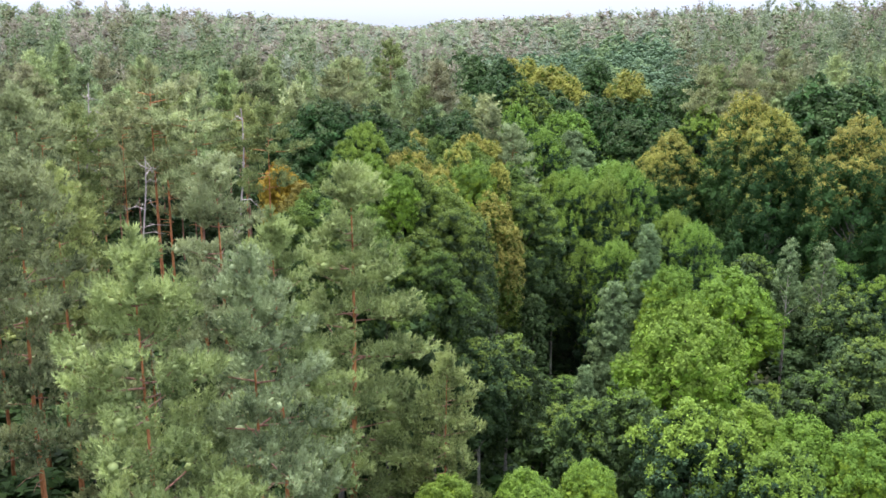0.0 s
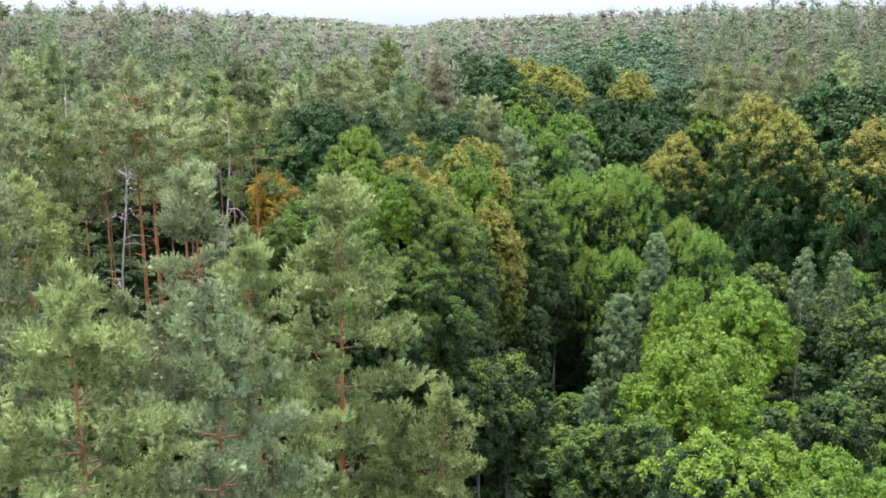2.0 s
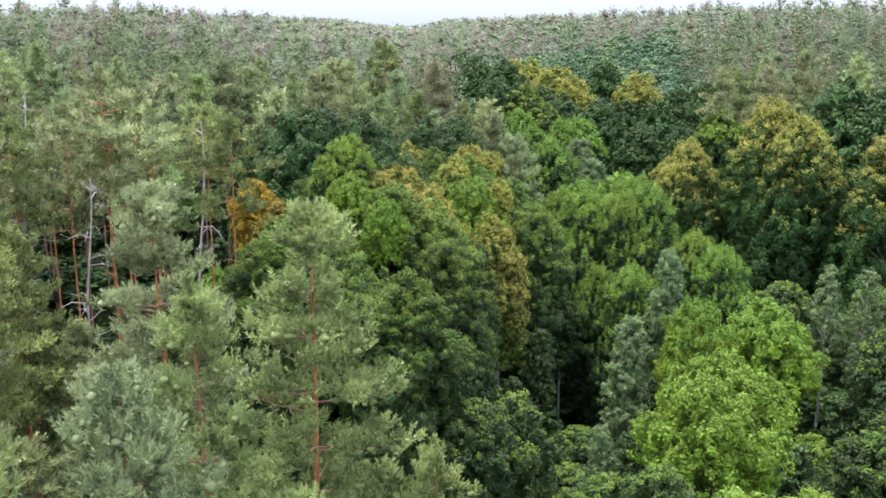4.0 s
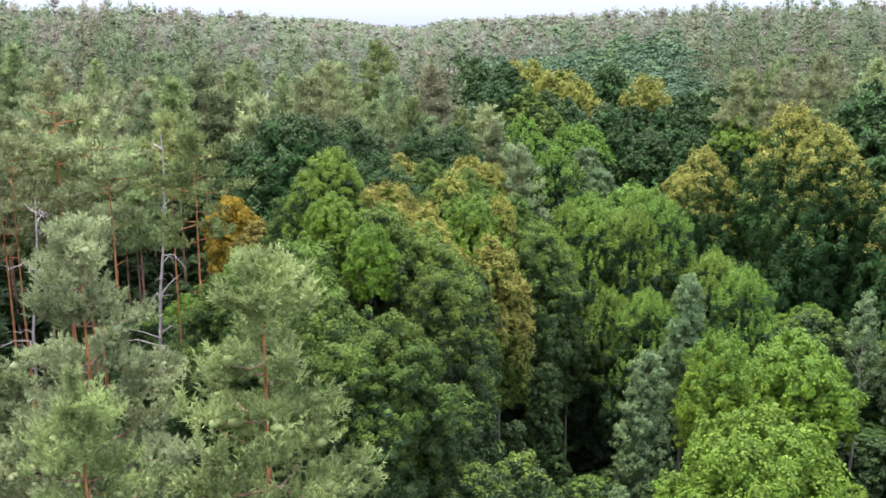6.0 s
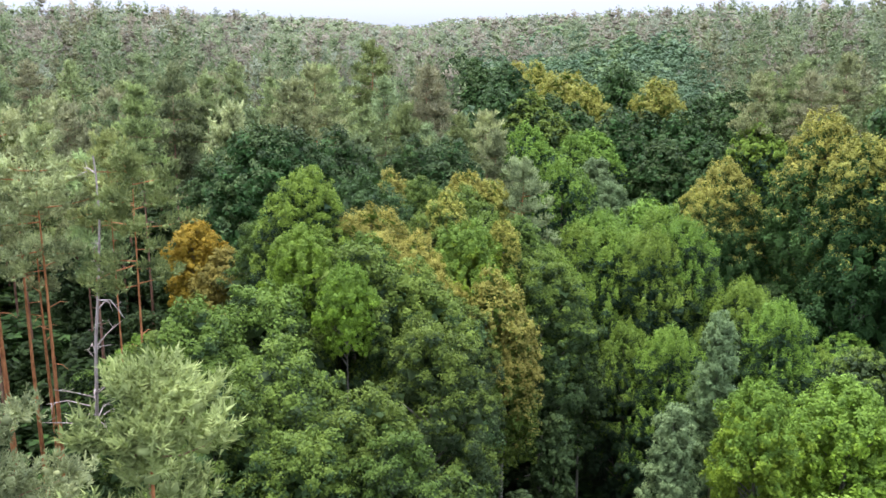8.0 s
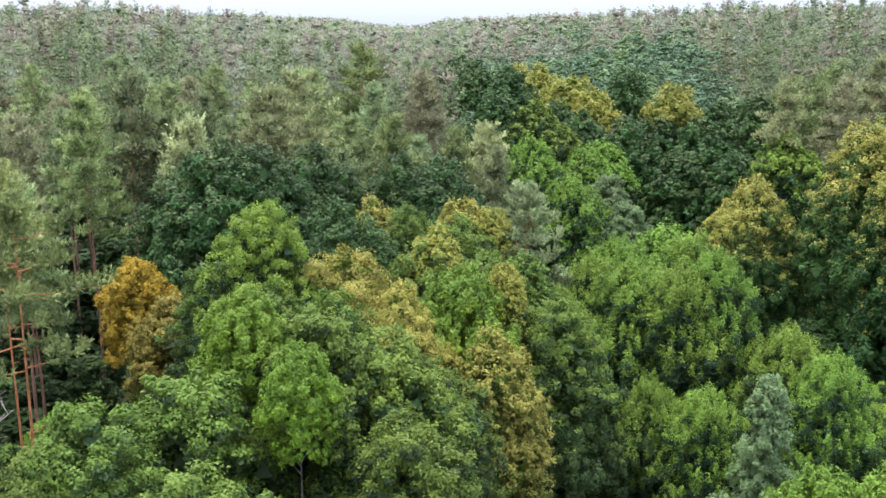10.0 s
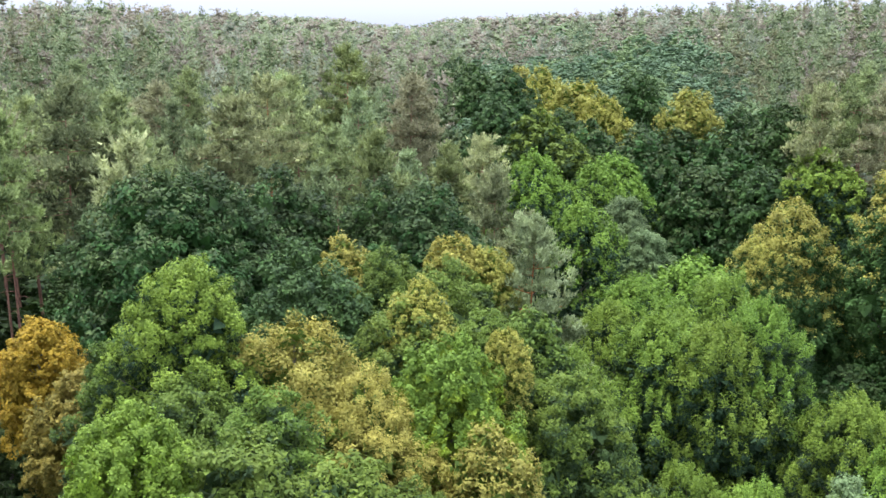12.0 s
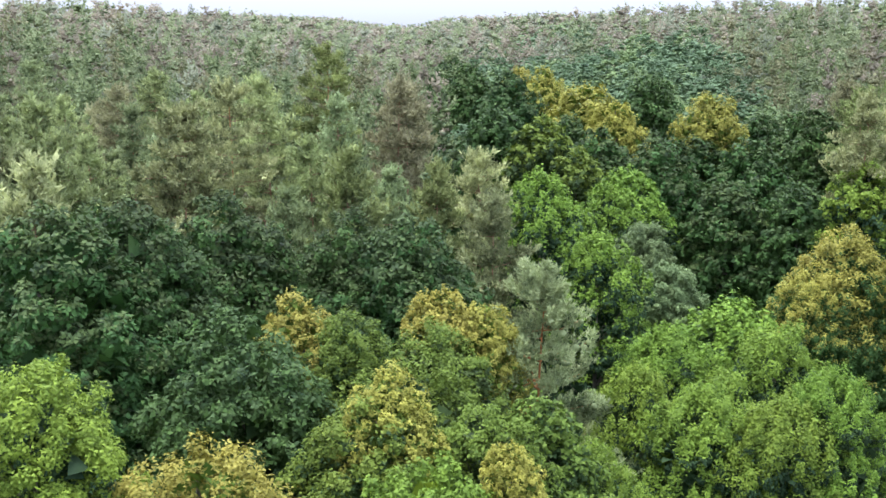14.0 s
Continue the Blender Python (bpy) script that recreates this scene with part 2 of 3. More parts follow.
def broadleaf(seed, shape, bottom, lobes, lobe, clumps, clump, per, leaf, top_share=0.0, hang=0.0, spiky=0.0, grown="new_growth", rough=0.4, stretch=1.5, girth=0.34, sweep=0.55, tall=1.0, ragged=0.42, mixed=0.2, fade=0.8):
    """Meshes of a tree 20 m high whose crown is 4 m in radius: trunk with limbs, crown, and the lighter outer growth:
    blossom, or shoots with top light painted in.
    Every lobe of the crown carries many leaf clumps, every clump many leaf sprays."""
    rng = np.random.default_rng(seed)
    h, r, z0 = 20.0, 4.0, 20.0 * bottom
    limbs, core, at, radius, heading, height, young = [], [], [], [], [], [], []
    weights = np.cumsum([max(0.3, profile(shape, (j + 0.5) / 60)) * (0.55 + 0.9 * (j + 0.5) / 60) for j in range(60)])
    for i in range(lobes):
        q = float(np.interp((i + rng.uniform()) / lobes * weights[-1], np.concatenate([[0], weights]), np.linspace(0, 1, 61)))
        w = i * 2.39996 + rng.uniform(-0.5, 0.5)
        rad = lobe * rng.uniform(0.65, 1.35)
        reach = max(0.0, r * profile(shape, q) * rng.uniform(1 - ragged, 1.06) - rad * 0.6)
        c = np.array([math.cos(w) * reach, math.sin(w) * reach, z0 + (h - z0 - rad * 0.9) * q])
        out = np.array([math.cos(w), math.sin(w), 0.1 + 1.3 * q * q])
        out /= np.linalg.norm(out)
        limbs.append(c)
        k = max(3, int(clumps * (rad / lobe) ** 2 * (0.55 + 0.6 * q)))
        d = unit(rng.normal(size=(k, 3)) + out * 0.75 + np.array([0, 0, 0.12]))
        at.append(c + d * rad * rng.uniform(0.7, 1.12, (k, 1)) * np.array([1.08, 1.08, tall]))
        radius.append(clump * rng.uniform(0.6, 1.4, k))
        heading.append(unit(d * 0.75 + out * 0.3 + np.array([0, 0, 0.22])))
        height.append(np.full(k, q))
        young.append(rng.normal(size=k) * mixed)
        inner = unit(rng.normal(size=(16, 3))) * rad * rng.uniform(0.2, 0.62, (16, 1)) + c
        core.append(leaves(rng, inner, rng.normal(size=inner.shape) + out, 0.42 * rad, 1.2))
    at, radius, heading, height, young = (np.repeat(np.concatenate(q), per, 0) for q in (at, radius, heading, height, young))
    k = len(at)
    d = unit(rng.normal(size=(k, 3)) + heading * 0.8)
    pos = at + d * (radius * rng.uniform(0.5, 1.1, k))[:, None]
    pos[:, 2] -= hang * np.abs(rng.normal(size=k)) * radius
    nor = d * 0.7 + heading * 0.3 + np.array([0, 0, 0.3]) + rng.normal(size=d.shape) * rough
    # leaves turned upwards take the tip colour: blossom, new growth, painted top light
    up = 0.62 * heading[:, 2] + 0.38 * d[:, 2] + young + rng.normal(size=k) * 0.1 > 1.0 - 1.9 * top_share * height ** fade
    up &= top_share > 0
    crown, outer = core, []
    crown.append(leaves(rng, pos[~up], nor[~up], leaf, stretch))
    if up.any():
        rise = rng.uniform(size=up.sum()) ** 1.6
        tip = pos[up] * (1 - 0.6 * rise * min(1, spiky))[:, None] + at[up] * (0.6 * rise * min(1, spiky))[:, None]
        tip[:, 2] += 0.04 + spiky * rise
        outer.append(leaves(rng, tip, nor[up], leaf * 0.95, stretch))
    stem = tube([(0, 0, -0.6), (0.06, 0.05, 4), (-0.08, 0.1, 9), (0.05, 0, 14), (0, 0, 18)], [girth * q for q in (1, 0.8, 0.6, 0.35, 0.09)])
    wood = []
    for c in limbs[::3]:
        z = max(2.5, c[2] - sweep * math.hypot(c[0], c[1]) - 2.2 * sweep)
        mid = (c[0] * 0.5, c[1] * 0.5, z * 0.45 + c[2] * 0.55 - 0.15)
        wood.append(tube([(0, 0, z), mid, tuple(c)], [0.3 * girth, 0.19 * girth, 0.02], 5))
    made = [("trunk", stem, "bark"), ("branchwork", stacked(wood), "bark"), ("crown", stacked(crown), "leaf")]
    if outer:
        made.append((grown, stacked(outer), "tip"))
    return made


def pine(seed, bottom, whorls, boughs, puffs, puff, per, length, width, flat=0.5, gappy=0.12, single=False, droop=0.12, ragged=0.4, stubs=5, shoots=0, tip=1.0, coarse=False):
    """Meshes of a Scots pine 24 m high with a crown 3 m in radius: trunk, limbs, and a crown of soft needle puffs
    that sit along the outer part of every bough and point outwards and up."""
    rng = np.random.default_rng(seed)
    h, r, z0 = 24.0, 3.0, 24.0 * bottom
    bend = rng.normal(size=2) * 0.35

    def stem(z):
        q = z / h
        return np.array([bend[0] * math.sin(3.2 * q) * q, bend[1] * math.sin(2.6 * q + 1) * q, z])

    zs = [-0.6, 3, 6, 9, 12, 15, 18, 21, 23.6]
    stem_mesh = tube([stem(z) for z in zs], [0.21 * (1 - max(0, z) / 24) ** 1.1 + 0.01 for z in zs], 8)
    limbs, at, radius, heading = [], [], [], []
    for i in range(whorls):
        q = ((i + rng.uniform(0.2, 0.8)) / whorls) ** 0.9
        z = z0 + (h - 0.5 - z0) * q
        twist = rng.uniform(0, 6.28)
        reach0 = r * min(1.0, (1.04 - q) * (1.35 + 2.2 * flat)) ** 0.8 * (0.75 + 0.25 * min(1.0, q / 0.25))
        for j in range(boughs):
            if rng.uniform() < gappy:
                continue
            w = 2 * math.pi * (j / boughs) + twist + rng.uniform(-0.45, 0.45)
            reach = max(0.25, reach0 * rng.uniform(1.1 - ragged - 0.1, 1.12))
            lift = (-droop + 0.75 * q * q) * reach + rng.uniform(-0.3, 0.35)
            s = stem(z + rng.uniform(-0.3, 0.3))
            way, side = np.array([math.cos(w), math.sin(w), 0]), np.array([-math.sin(w), math.cos(w), 0])
            end = s + way * reach + np.array([0, 0, lift])
            mid = s + way * reach * 0.5 + np.array([0, 0, lift * 0.25])
            limbs.append(tube([s, mid, end], [0.014 + 0.011 * reach, 0.008 + 0.006 * reach, 0.004], 5))
            k = max(1 if coarse else 2, round(puffs * (0.25 + 0.75 * (reach / r) ** 1.4) * rng.uniform(0.8, 1.2)))
            u = np.linspace(1.02, 0.36, k) + rng.uniform(-0.06, 0.06, k)
            t = rng.uniform(-1, 1, k) * 0.42 * reach * np.sqrt(np.clip(1.08 - u, 0.03, 1)) * np.clip(u * 1.6, 0, 1)
            c = s + way * (reach * u)[:, None] + side * t[:, None]
            c[:, 2] = s[2] + lift * u ** 1.7 + rng.uniform(-0.12, 0.2, k) + 0.06
            at.append(c)
            radius.append(puff * (0.72 + 0.28 * min(1, reach / 1.5)) * rng.uniform(0.7, 1.35, k))
            heading.append(unit(way * 0.6 + side * (t / reach)[:, None] * 0.9 + np.array([0, 0, 0.75])))
    tips = 3 if coarse else 6
    lead = np.stack([stem(z) for z in np.linspace(h - 1.7, h - 0.2, tips)])
    at.append(lead)
    radius.append(tip * puff * np.linspace(0.95, 0.45, tips))
    heading.append(np.tile([0, 0, 1.0], (tips, 1)))
    at, radius, heading = (np.concatenate(q) for q in (at, radius, heading))
    crown = []
    if shoots:
        crown.append(masses(rng, at - np.array([0, 0, 0.2 * puff]), radius * (0.6 if coarse else 0.32), 0.7, coarse))
        # upright shoots on every puff, each a brush of needles
        at, radius, heading = (np.repeat(q, shoots, 0) for q in (at, radius, heading))
        d = unit(rng.normal(size=at.shape) + heading * 0.9)
        base = at + d * (radius * rng.uniform(0.5, 0.95, len(at)))[:, None] * np.array([1, 1, 0.6])
        axis = unit(d * 0.45 + heading * 0.3 + np.array([0, 0, 0.55]))
        base, axis = np.repeat(base, per, 0), np.repeat(axis, per, 0)
        along = rng.uniform(-0.35, 1, len(base))[:, None]
        spread = unit(rng.normal(size=base.shape))
        crown.append(needles(rng, base + axis * along * length * 1.5, axis * (0.55 + 0.35 * along) + spread * (0.85 - 0.35 * along), length, width))
    elif per:
        at, radius, heading = (np.repeat(q, per, 0) for q in (at, radius, heading))
        d = unit(rng.normal(size=at.shape) + heading * 0.85)
        base = at + d * (radius * rng.uniform(0.4, 1.08, len(at)))[:, None] * np.array([1, 1, 0.85])
        crown.append(leaves(rng, base, d * 0.45 + np.array([0, 0, 0.7]) + rng.normal(size=d.shape) * 0.2, width, length / width))
    for i in range(stubs):
        z = z0 * rng.uniform(0.72, 1.0)
        w, ln = rng.uniform(0, 6.28), rng.uniform(0.5, 1.5)
        s = stem(z)
        limbs.append(tube([s, s + np.array([math.cos(w) * ln * 0.6, math.sin(w) * ln * 0.6, 0.1]),
                           s + np.array([math.cos(w) * ln, math.sin(w) * ln, -0.1])], [0.03, 0.02, 0.006], 5))
    wood = [("trunk", stem_mesh, "bark")]
    wood += [("limb", q, "twig") for q in limbs] if single else [("branchwork", stacked(limbs), "bark")]
    return wood + [("crown", stacked(crown), "leaf")]


KINDS = {}


def kind_of(name, category, label, made, full_height, full_radius, **materials):
    """Remember the meshes of one kind of tree."""
    meshes = [(q, mesh_of(name + "_" + q, v, f, materials[use])) for q, (v, f), use in made]
    KINDS.setdefault(name, []).append((meshes, full_height, full_radius, category, label))


TREE_RNG = random.Random(5)
PLANTED = []


def plant(name, x, y, top, radius, variant=None, lean=(0, 0), label="", group=""):
    """One tree on the ground at x, y whose tip stands at height top."""
    near = 30 < y < 96 and radius > 2.0
    name = name + "_far" if not near and name + "_far" in KINDS else name
    meshes, h0, r0, category, lab = KINDS[name][variant % len(KINDS[name]) if variant is not None else TREE_RNG.randrange(len(KINDS[name]))]
    g = ground_height(x, y)
    tree = tagged(new(category.replace(" ", "_")), label or lab, category, group)
    s, h = radius / r0, top - g
    up = min(s, h / h0)
    tree.matrix_basis = pose(x, y, g, lean[0], lean[1], TREE_RNG.uniform(0, 360) if lean == (0, 0) else 0)
    for q, me in meshes:
        piece = new(q, me)
        piece.parent = tree
        if q == "trunk":
            piece.scale = (s, s, h / h0)
        else:
            piece.location, piece.scale = (0, 0, h - h0 * up), (s, s, up)
        if q == "branchwork":
            tagged(piece, kind="stuff")
    PLANTED.append((x, y, radius))
    return tree


def dead_tree(x, y, top, seed, bend):
    """A standing dead pine: a crooked grey stem with bare limbs."""
    rng = random.Random(seed)
    g = ground_height(x, y)
    tree = tagged(new("dead_tree"), "dead leafless pine with a crooked bleached trunk", "dead tree")
    tree.location = (x, y, g)
    h = top - g

    def stem(q):
        return Vector((bend * math.sin(2.6 * q) * q + 0.35 * math.sin(8 * q), 0.3 * math.sin(7 * q), h * q))

    qs = [0, 0.2, 0.4, 0.55, 0.7, 0.8, 0.9, 0.97, 1.0]
    v, f = tube([stem(q) for q in qs], [0.14 * (1 - 0.85 * q) + 0.01 for q in qs], 8)
    new("trunk", mesh_of("trunk", v, f, BARK_DEAD)).parent = tree
    for i in range(22):
        q = rng.uniform(0.5, 0.98)
        w, ln = rng.uniform(0, 6.28), rng.uniform(0.6, 2.2) * (1.25 - q) * 1.6
        a = stem(q)
        d = Vector((math.cos(w), math.sin(w), rng.uniform(-0.15, 0.5)))
        m1, m2 = a + d * ln * 0.5 + Vector((0, 0, 0.12)), a + d * ln + Vector((rng.uniform(-0.3, 0.3), rng.uniform(-0.3, 0.3), rng.uniform(-0.5, 0.3)))
        parts = [tube([a, m1, m2], [0.035, 0.022, 0.008], 5)]
        for k in range(3):
            e = m1.lerp(m2, rng.uniform(0, 0.9))
            parts.append(tube([e, e + Vector((rng.uniform(-0.5, 0.5), rng.uniform(-0.5, 0.5), rng.uniform(-0.3, 0.4)))], [0.014, 0.005], 4))
        v, f = stacked(parts)
        new("limb", mesh_of("limb", v, f, BARK_DEAD)).parent = tree
    PLANTED.append((x, y, 0.8))


# ---- the kinds of tree ----
for i in range(3):
    kind_of("hero_pine", "pine tree", "tall Scots pine with orange bark and green needles", pine(11 + i, 0.40, 14, 5, 11, 0.42, 19, 0.15, 0.042, flat=0.1, single=True, shoots=11), 24, 3, bark=BARK_PINE, twig=BARK_PINE_DULL, leaf=HERO_PINE)
    kind_of("near_pine", "pine tree", "tall Scots pine with orange bark and green needles", pine(21 + i, 0.46, 11, 5, 9, 0.48, 13, 0.2, 0.075, flat=0.25, single=True, shoots=9), 24, 3, bark=BARK_PINE, twig=BARK_PINE_DULL, leaf=PINE_DULL if i == 1 else NEAR_PINE)
for i in range(2):
    kind_of("hero_pine_grey", "pine tree", "tall Scots pine with pale grey-green needles", pine(31 + i, 0.42, 14, 5, 11, 0.44, 19, 0.15, 0.042, flat=0.2, single=True, shoots=11), 24, 3, bark=BARK_PINE, twig=BARK_PINE_DULL, leaf=HERO_GREY)
for i in range(4):
    kind_of("tall_pine", "pine tree", "tall slender Scots pine with a bare orange trunk", pine(51 + i, 0.68, 7, 4, 9, 0.5, 13, 0.2, 0.075, flat=0.7, gappy=0.2, ragged=0.55, shoots=9), 24, 3, bark=BARK_PINE, leaf=PINE_DULL if i % 2 else NEAR_PINE)
for i in range(6):
    kind_of("mid_pine", "pine tree", "tall Scots pine with grey-green needles", pine(71 + i, 0.5 + 0.025 * i, 10, 6, 7, 0.55, 9, 0.27, 0.13, flat=0.04 + 0.06 * i, ragged=0.5, shoots=7), 24, 3, bark=BARK_PINE_DULL, leaf=(PINE_GREY, PINE, PINE_DULL)[i % 3])
for i in range(6):
    kind_of("high_pine", "pine tree", "tall Scots pine with pale grey-green needles", pine(81 + i, 0.52 + 0.02 * i, 9, 6, 6, 0.6, 8, 0.32, 0.16, shoots=6, flat=0.04 + 0.06 * i, ragged=0.5), 24, 3, bark=BARK_PINE_DULL, leaf=(HIGH_PINE, PINE_GREY, HIGH_PINE_DULL)[i % 3])
kind_of("grey_pine", "pine tree", "tall Scots pine with pale grey-green needles", pine(97, 0.44, 13, 6, 10, 0.44, 15, 0.17, 0.06, flat=0.3, gappy=0.04, shoots=9), 24, 3, bark=BARK_PINE, leaf=HERO_GREY)


def broad_kind(name, category, label, seeds, shape, bottom, lobes, lobe, clumps, clump, per, size, top_share=0.0, leaf=OAK, tip=FRESH_LIT, wood=BARK_GREY, fine=True, share=3, **more):
    """A close version with fine leaves and, unless fine is False, a far one with coarser sprays."""
    for i in range(seeds[1]):
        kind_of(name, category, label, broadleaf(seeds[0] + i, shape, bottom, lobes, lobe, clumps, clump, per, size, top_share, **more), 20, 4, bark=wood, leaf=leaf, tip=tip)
        if fine:
            kind_of(name + "_far", category, label, broadleaf(seeds[0] + i, shape, bottom, lobes, lobe, clumps, clump, per // share, size * share ** 0.5, top_share, **more), 20, 4, bark=wood, leaf=leaf, tip=tip)


broad_kind("oak", "oak tree", "dense mid-green oak with a lumpy crown", (101, 3), "dome", 0.15, 80, 1.25, 11, 0.42, 110, 0.1, 0.38, OAK, OAK_TIP, share=5, ragged=0.48)
# dark_oak: OAK on the upward leaves paints sunlit tips
broad_kind("dark_oak", "oak tree", "dark green oak with a broad dense crown", (111, 3), "dome", 0.15, 85, 1.3, 13, 0.44, 60, 0.13, 0.3, OAK_DARK, OAK)
broad_kind("bright_oak", "maple tree", "light green broad-crowned maple", (121, 2), "dome", 0.25, 85, 1.25, 13, 0.4, 120, 0.088, 0.55, HORNBEAM, FRESH_LIT, spiky=0.3, share=5)
broad_kind("hornbeam", "hornbeam tree", "green hornbeam with light green shoots on top", (131, 2), "dome", 0.08, 85, 1.25, 14, 0.36, 110, 0.085, 0.4, HORNBEAM, FRESH_LIT, spiky=0.7, tall=0.85, mixed=0.1)
broad_kind("small_hornbeam", "hornbeam tree", "small green hornbeam with light green shoots", (136, 2), "dome", 0.42, 50, 1.4, 12, 0.5, 60, 0.16, 0.36, HORNBEAM, FRESH_LIT, fine=False, spiky=0.5)
broad_kind("small_oak", "oak tree", "small green oak growing below the larger trees", (106, 2), "dome", 0.35, 50, 1.4, 12, 0.55, 50, 0.18, 0.16, OAK, OAK_TIP, fine=False)
broad_kind("lime_young", "young tree", "young tree with bright yellow-green leaves", (141, 2), "dome", 0.42, 55, 1.3, 12, 0.45, 80, 0.14, 0.42, LIME, FRESH_LIT, fine=False, spiky=0.5)
broad_kind("blossom", "lime tree", "lime tree covered in pale yellow blossom", (151, 2), "dome", 0.1, 85, 1.3, 13, 0.42, 115, 0.078, 0.78, OAK_TIP, BLOSSOM, hang=0.35, grown="blossom", share=5)
broad_kind("blossom_lime", "lime tree", "large dark lime tree with yellow blossom on top", (161, 2), "dome", 0.05, 95, 1.3, 14, 0.42, 80, 0.11, 0.42, OAK_DARK, BLOSSOM, fine=False, mixed=0.08, fade=2.0, hang=0.45, grown="blossom")
broad_kind("poplar", "poplar tree", "slender poplar with silvery grey-green leaves", (171, 2), "spire", 0.15, 64, 1.2, 10, 0.42, 50, 0.13, 0.0, GREY, fine=False, tall=1.3, ragged=0.7)
broad_kind("birch_young", "aspen tree", "thin young aspen with sparse grey-green leaves", (181, 2), "spire", 0.2, 40, 0.9, 8, 0.5, 24, 0.2, 0.0, GREY, wood=BARK_DEAD, fine=False, tall=1.3)
broad_kind("spruce", "spruce tree", "small dark spruce below the larger trees", (191, 2), "spire", 0.03, 60, 1.0, 10, 0.5, 20, 0.26, 0.0, OAK, fine=False)
broad_kind("willow", "willow tree", "silvery grey-green rounded willow", (201, 1), "dome", 0.1, 75, 1.3, 13, 0.45, 40, 0.16, 0.0, GREY, fine=False, hang=0.3)
broad_kind("round_lime", "young tree", "round young tree with vivid yellow-green leaves", (211, 1), "ball", 0.55, 90, 1.0, 14, 0.34, 50, 0.12, 0.45, LIME, FRESH_LIT, fine=False, spiky=0.4)
broad_kind("turning_brown", "young tree", "small tree with leaves turning brownish olive", (225, 1), "dome", 0.4, 60, 1.2, 13, 0.45, 60, 0.15, 0.0, OLIVE, fine=False)
broad_kind("turning", "young tree", "small tree with leaves turned orange yellow", (221, 1), "dome", 0.45, 60, 1.2, 13, 0.45, 60, 0.15, 0.0, ORANGE, fine=False)
for i in range(3):
    kind_of("shrub", "shrub", "dark green understorey shrub on the forest floor", broadleaf(231 + i, "dome", 0.02, 16, 2.0, 9, 1.0, 12, 0.6), 20, 4, bark=BARK_GREY, leaf=SHRUB)


# ---- single trees ----
# foreground pines
plant("hero_pine", -6.8, 20.5, 25.6, 2.8, variant=0)
plant("hero_pine_grey", -4.8, 23.1, 24.6, 2.4, variant=0)
plant("hero_pine", -5.5, 30.5, 24.2, 2.3, variant=1)
plant("hero_pine", -3.8, 36.8, 24.6, 3.6, variant=2)
plant("hero_pine_grey", -10.3, 43.3, 24.1, 3.4, variant=1)
plant("near_pine", -16.6, 36.9, 25.1, 2.9, variant=1)
plant("near_pine", -18.9, 45.7, 23.5, 2.7, variant=2)
plant("near_pine", 0.2, 34.9, 17.9, 1.7, variant=0)
plant("near_pine", -22.6, 50.7, 27.0, 2.6, variant=1)
plant("near_pine", -19.1, 50.4, 21.6, 2.2, variant=0)
# pines by the glade
plant("tall_pine", -10.7, 58.5, 25.3, 2.2, variant=2)
plant("tall_pine", -12.9, 62.4, 25.6, 1.7, variant=0)
plant("small_oak", -12.6, 64.6, 14.5, 2.0)
plant("lime_young", -11.2, 62.4, 12.5, 1.8)
plant("small_oak", -15.2, 66.4, 14.0, 2.2)
plant("tall_pine", -16.4, 63.2, 25.7, 2.6)
plant("tall_pine", -20.0, 66.2, 27.6, 3.2)
plant("tall_pine", -20.9, 62.4, 24.7, 2.0)
plant("tall_pine", -23.2, 60.5, 25.0, 2.2)
plant("tall_pine", -24.3, 57.9, 24.9, 2.4)
plant("tall_pine", -20.2, 69.8, 25.1, 2.4)
plant("grey_pine", 6.3, 84.3, 21.5, 2.9)
plant("near_pine", -7.0, 133.1, 28.2, 3.6, variant=2)
plant("mid_pine", 2.5, 100.0, 22.7, 2.3)
plant("mid_pine", 5.1, 95.7, 22.0, 2.2)
plant("mid_pine", -2.0, 97.2, 23.8, 2.8)
plant("mid_pine", 5.0, 108.6, 22.3, 2.4)
plant("near_pine", -10.7, 112.2, 26.5, 2.8, variant=1)
plant("mid_pine", -11.7, 104.2, 25.4, 2.6)
plant("mid_pine", -17.7, 99.2, 25.8, 3.0)
plant("mid_pine", -13.7, 88.6, 24.6, 3.0)
plant("mid_pine", -19.9, 88.9, 25.8, 2.2)
plant("mid_pine", -19.8, 96.9, 27.0, 2.6)
plant("mid_pine", 37.1, 129.7, 24.5, 2.6)
plant("mid_pine", 43.3, 137.5, 25.0, 2.4)
plant("mid_pine", 47.1, 132.8, 26.7, 2.6)
plant("mid_pine", 32.2, 117.0, 25.2, 2.6)
plant("near_pine", -16.8, 51.5, 16.5, 2.3, variant=1)
plant("near_pine", -20.5, 54.0, 18.0, 2.4, variant=0)
plant("small_oak", -14.0, 55.4, 10.5, 2.0)
# oaks of the middle
plant("oak", -2.6, 60.6, 21.4, 3.4)
plant("oak", -5.9, 57.4, 20.6, 3.6)
plant("oak", -0.3, 61.4, 20.2, 3.4)
plant("oak", -4.7, 66.1, 20.6, 2.6)
plant("oak", -7.5, 54.3, 20.6, 3.0)
plant("oak", -4.4, 52.1, 19.9, 3.2)
plant("oak", -1.1, 49.8, 19.1, 2.6)
plant("oak", 0.7, 56.6, 19.5, 2.6)
plant("oak", -0.4, 48.7, 18.5, 2.4)
plant("oak", -2.9, 47.7, 19.0, 2.6)
plant("oak", -5.6, 49.0, 20.1, 2.6)
plant("oak", -8.5, 53.1, 19.8, 2.4)
plant("lime_young", -4.6, 60.8, 21.9, 1.5)
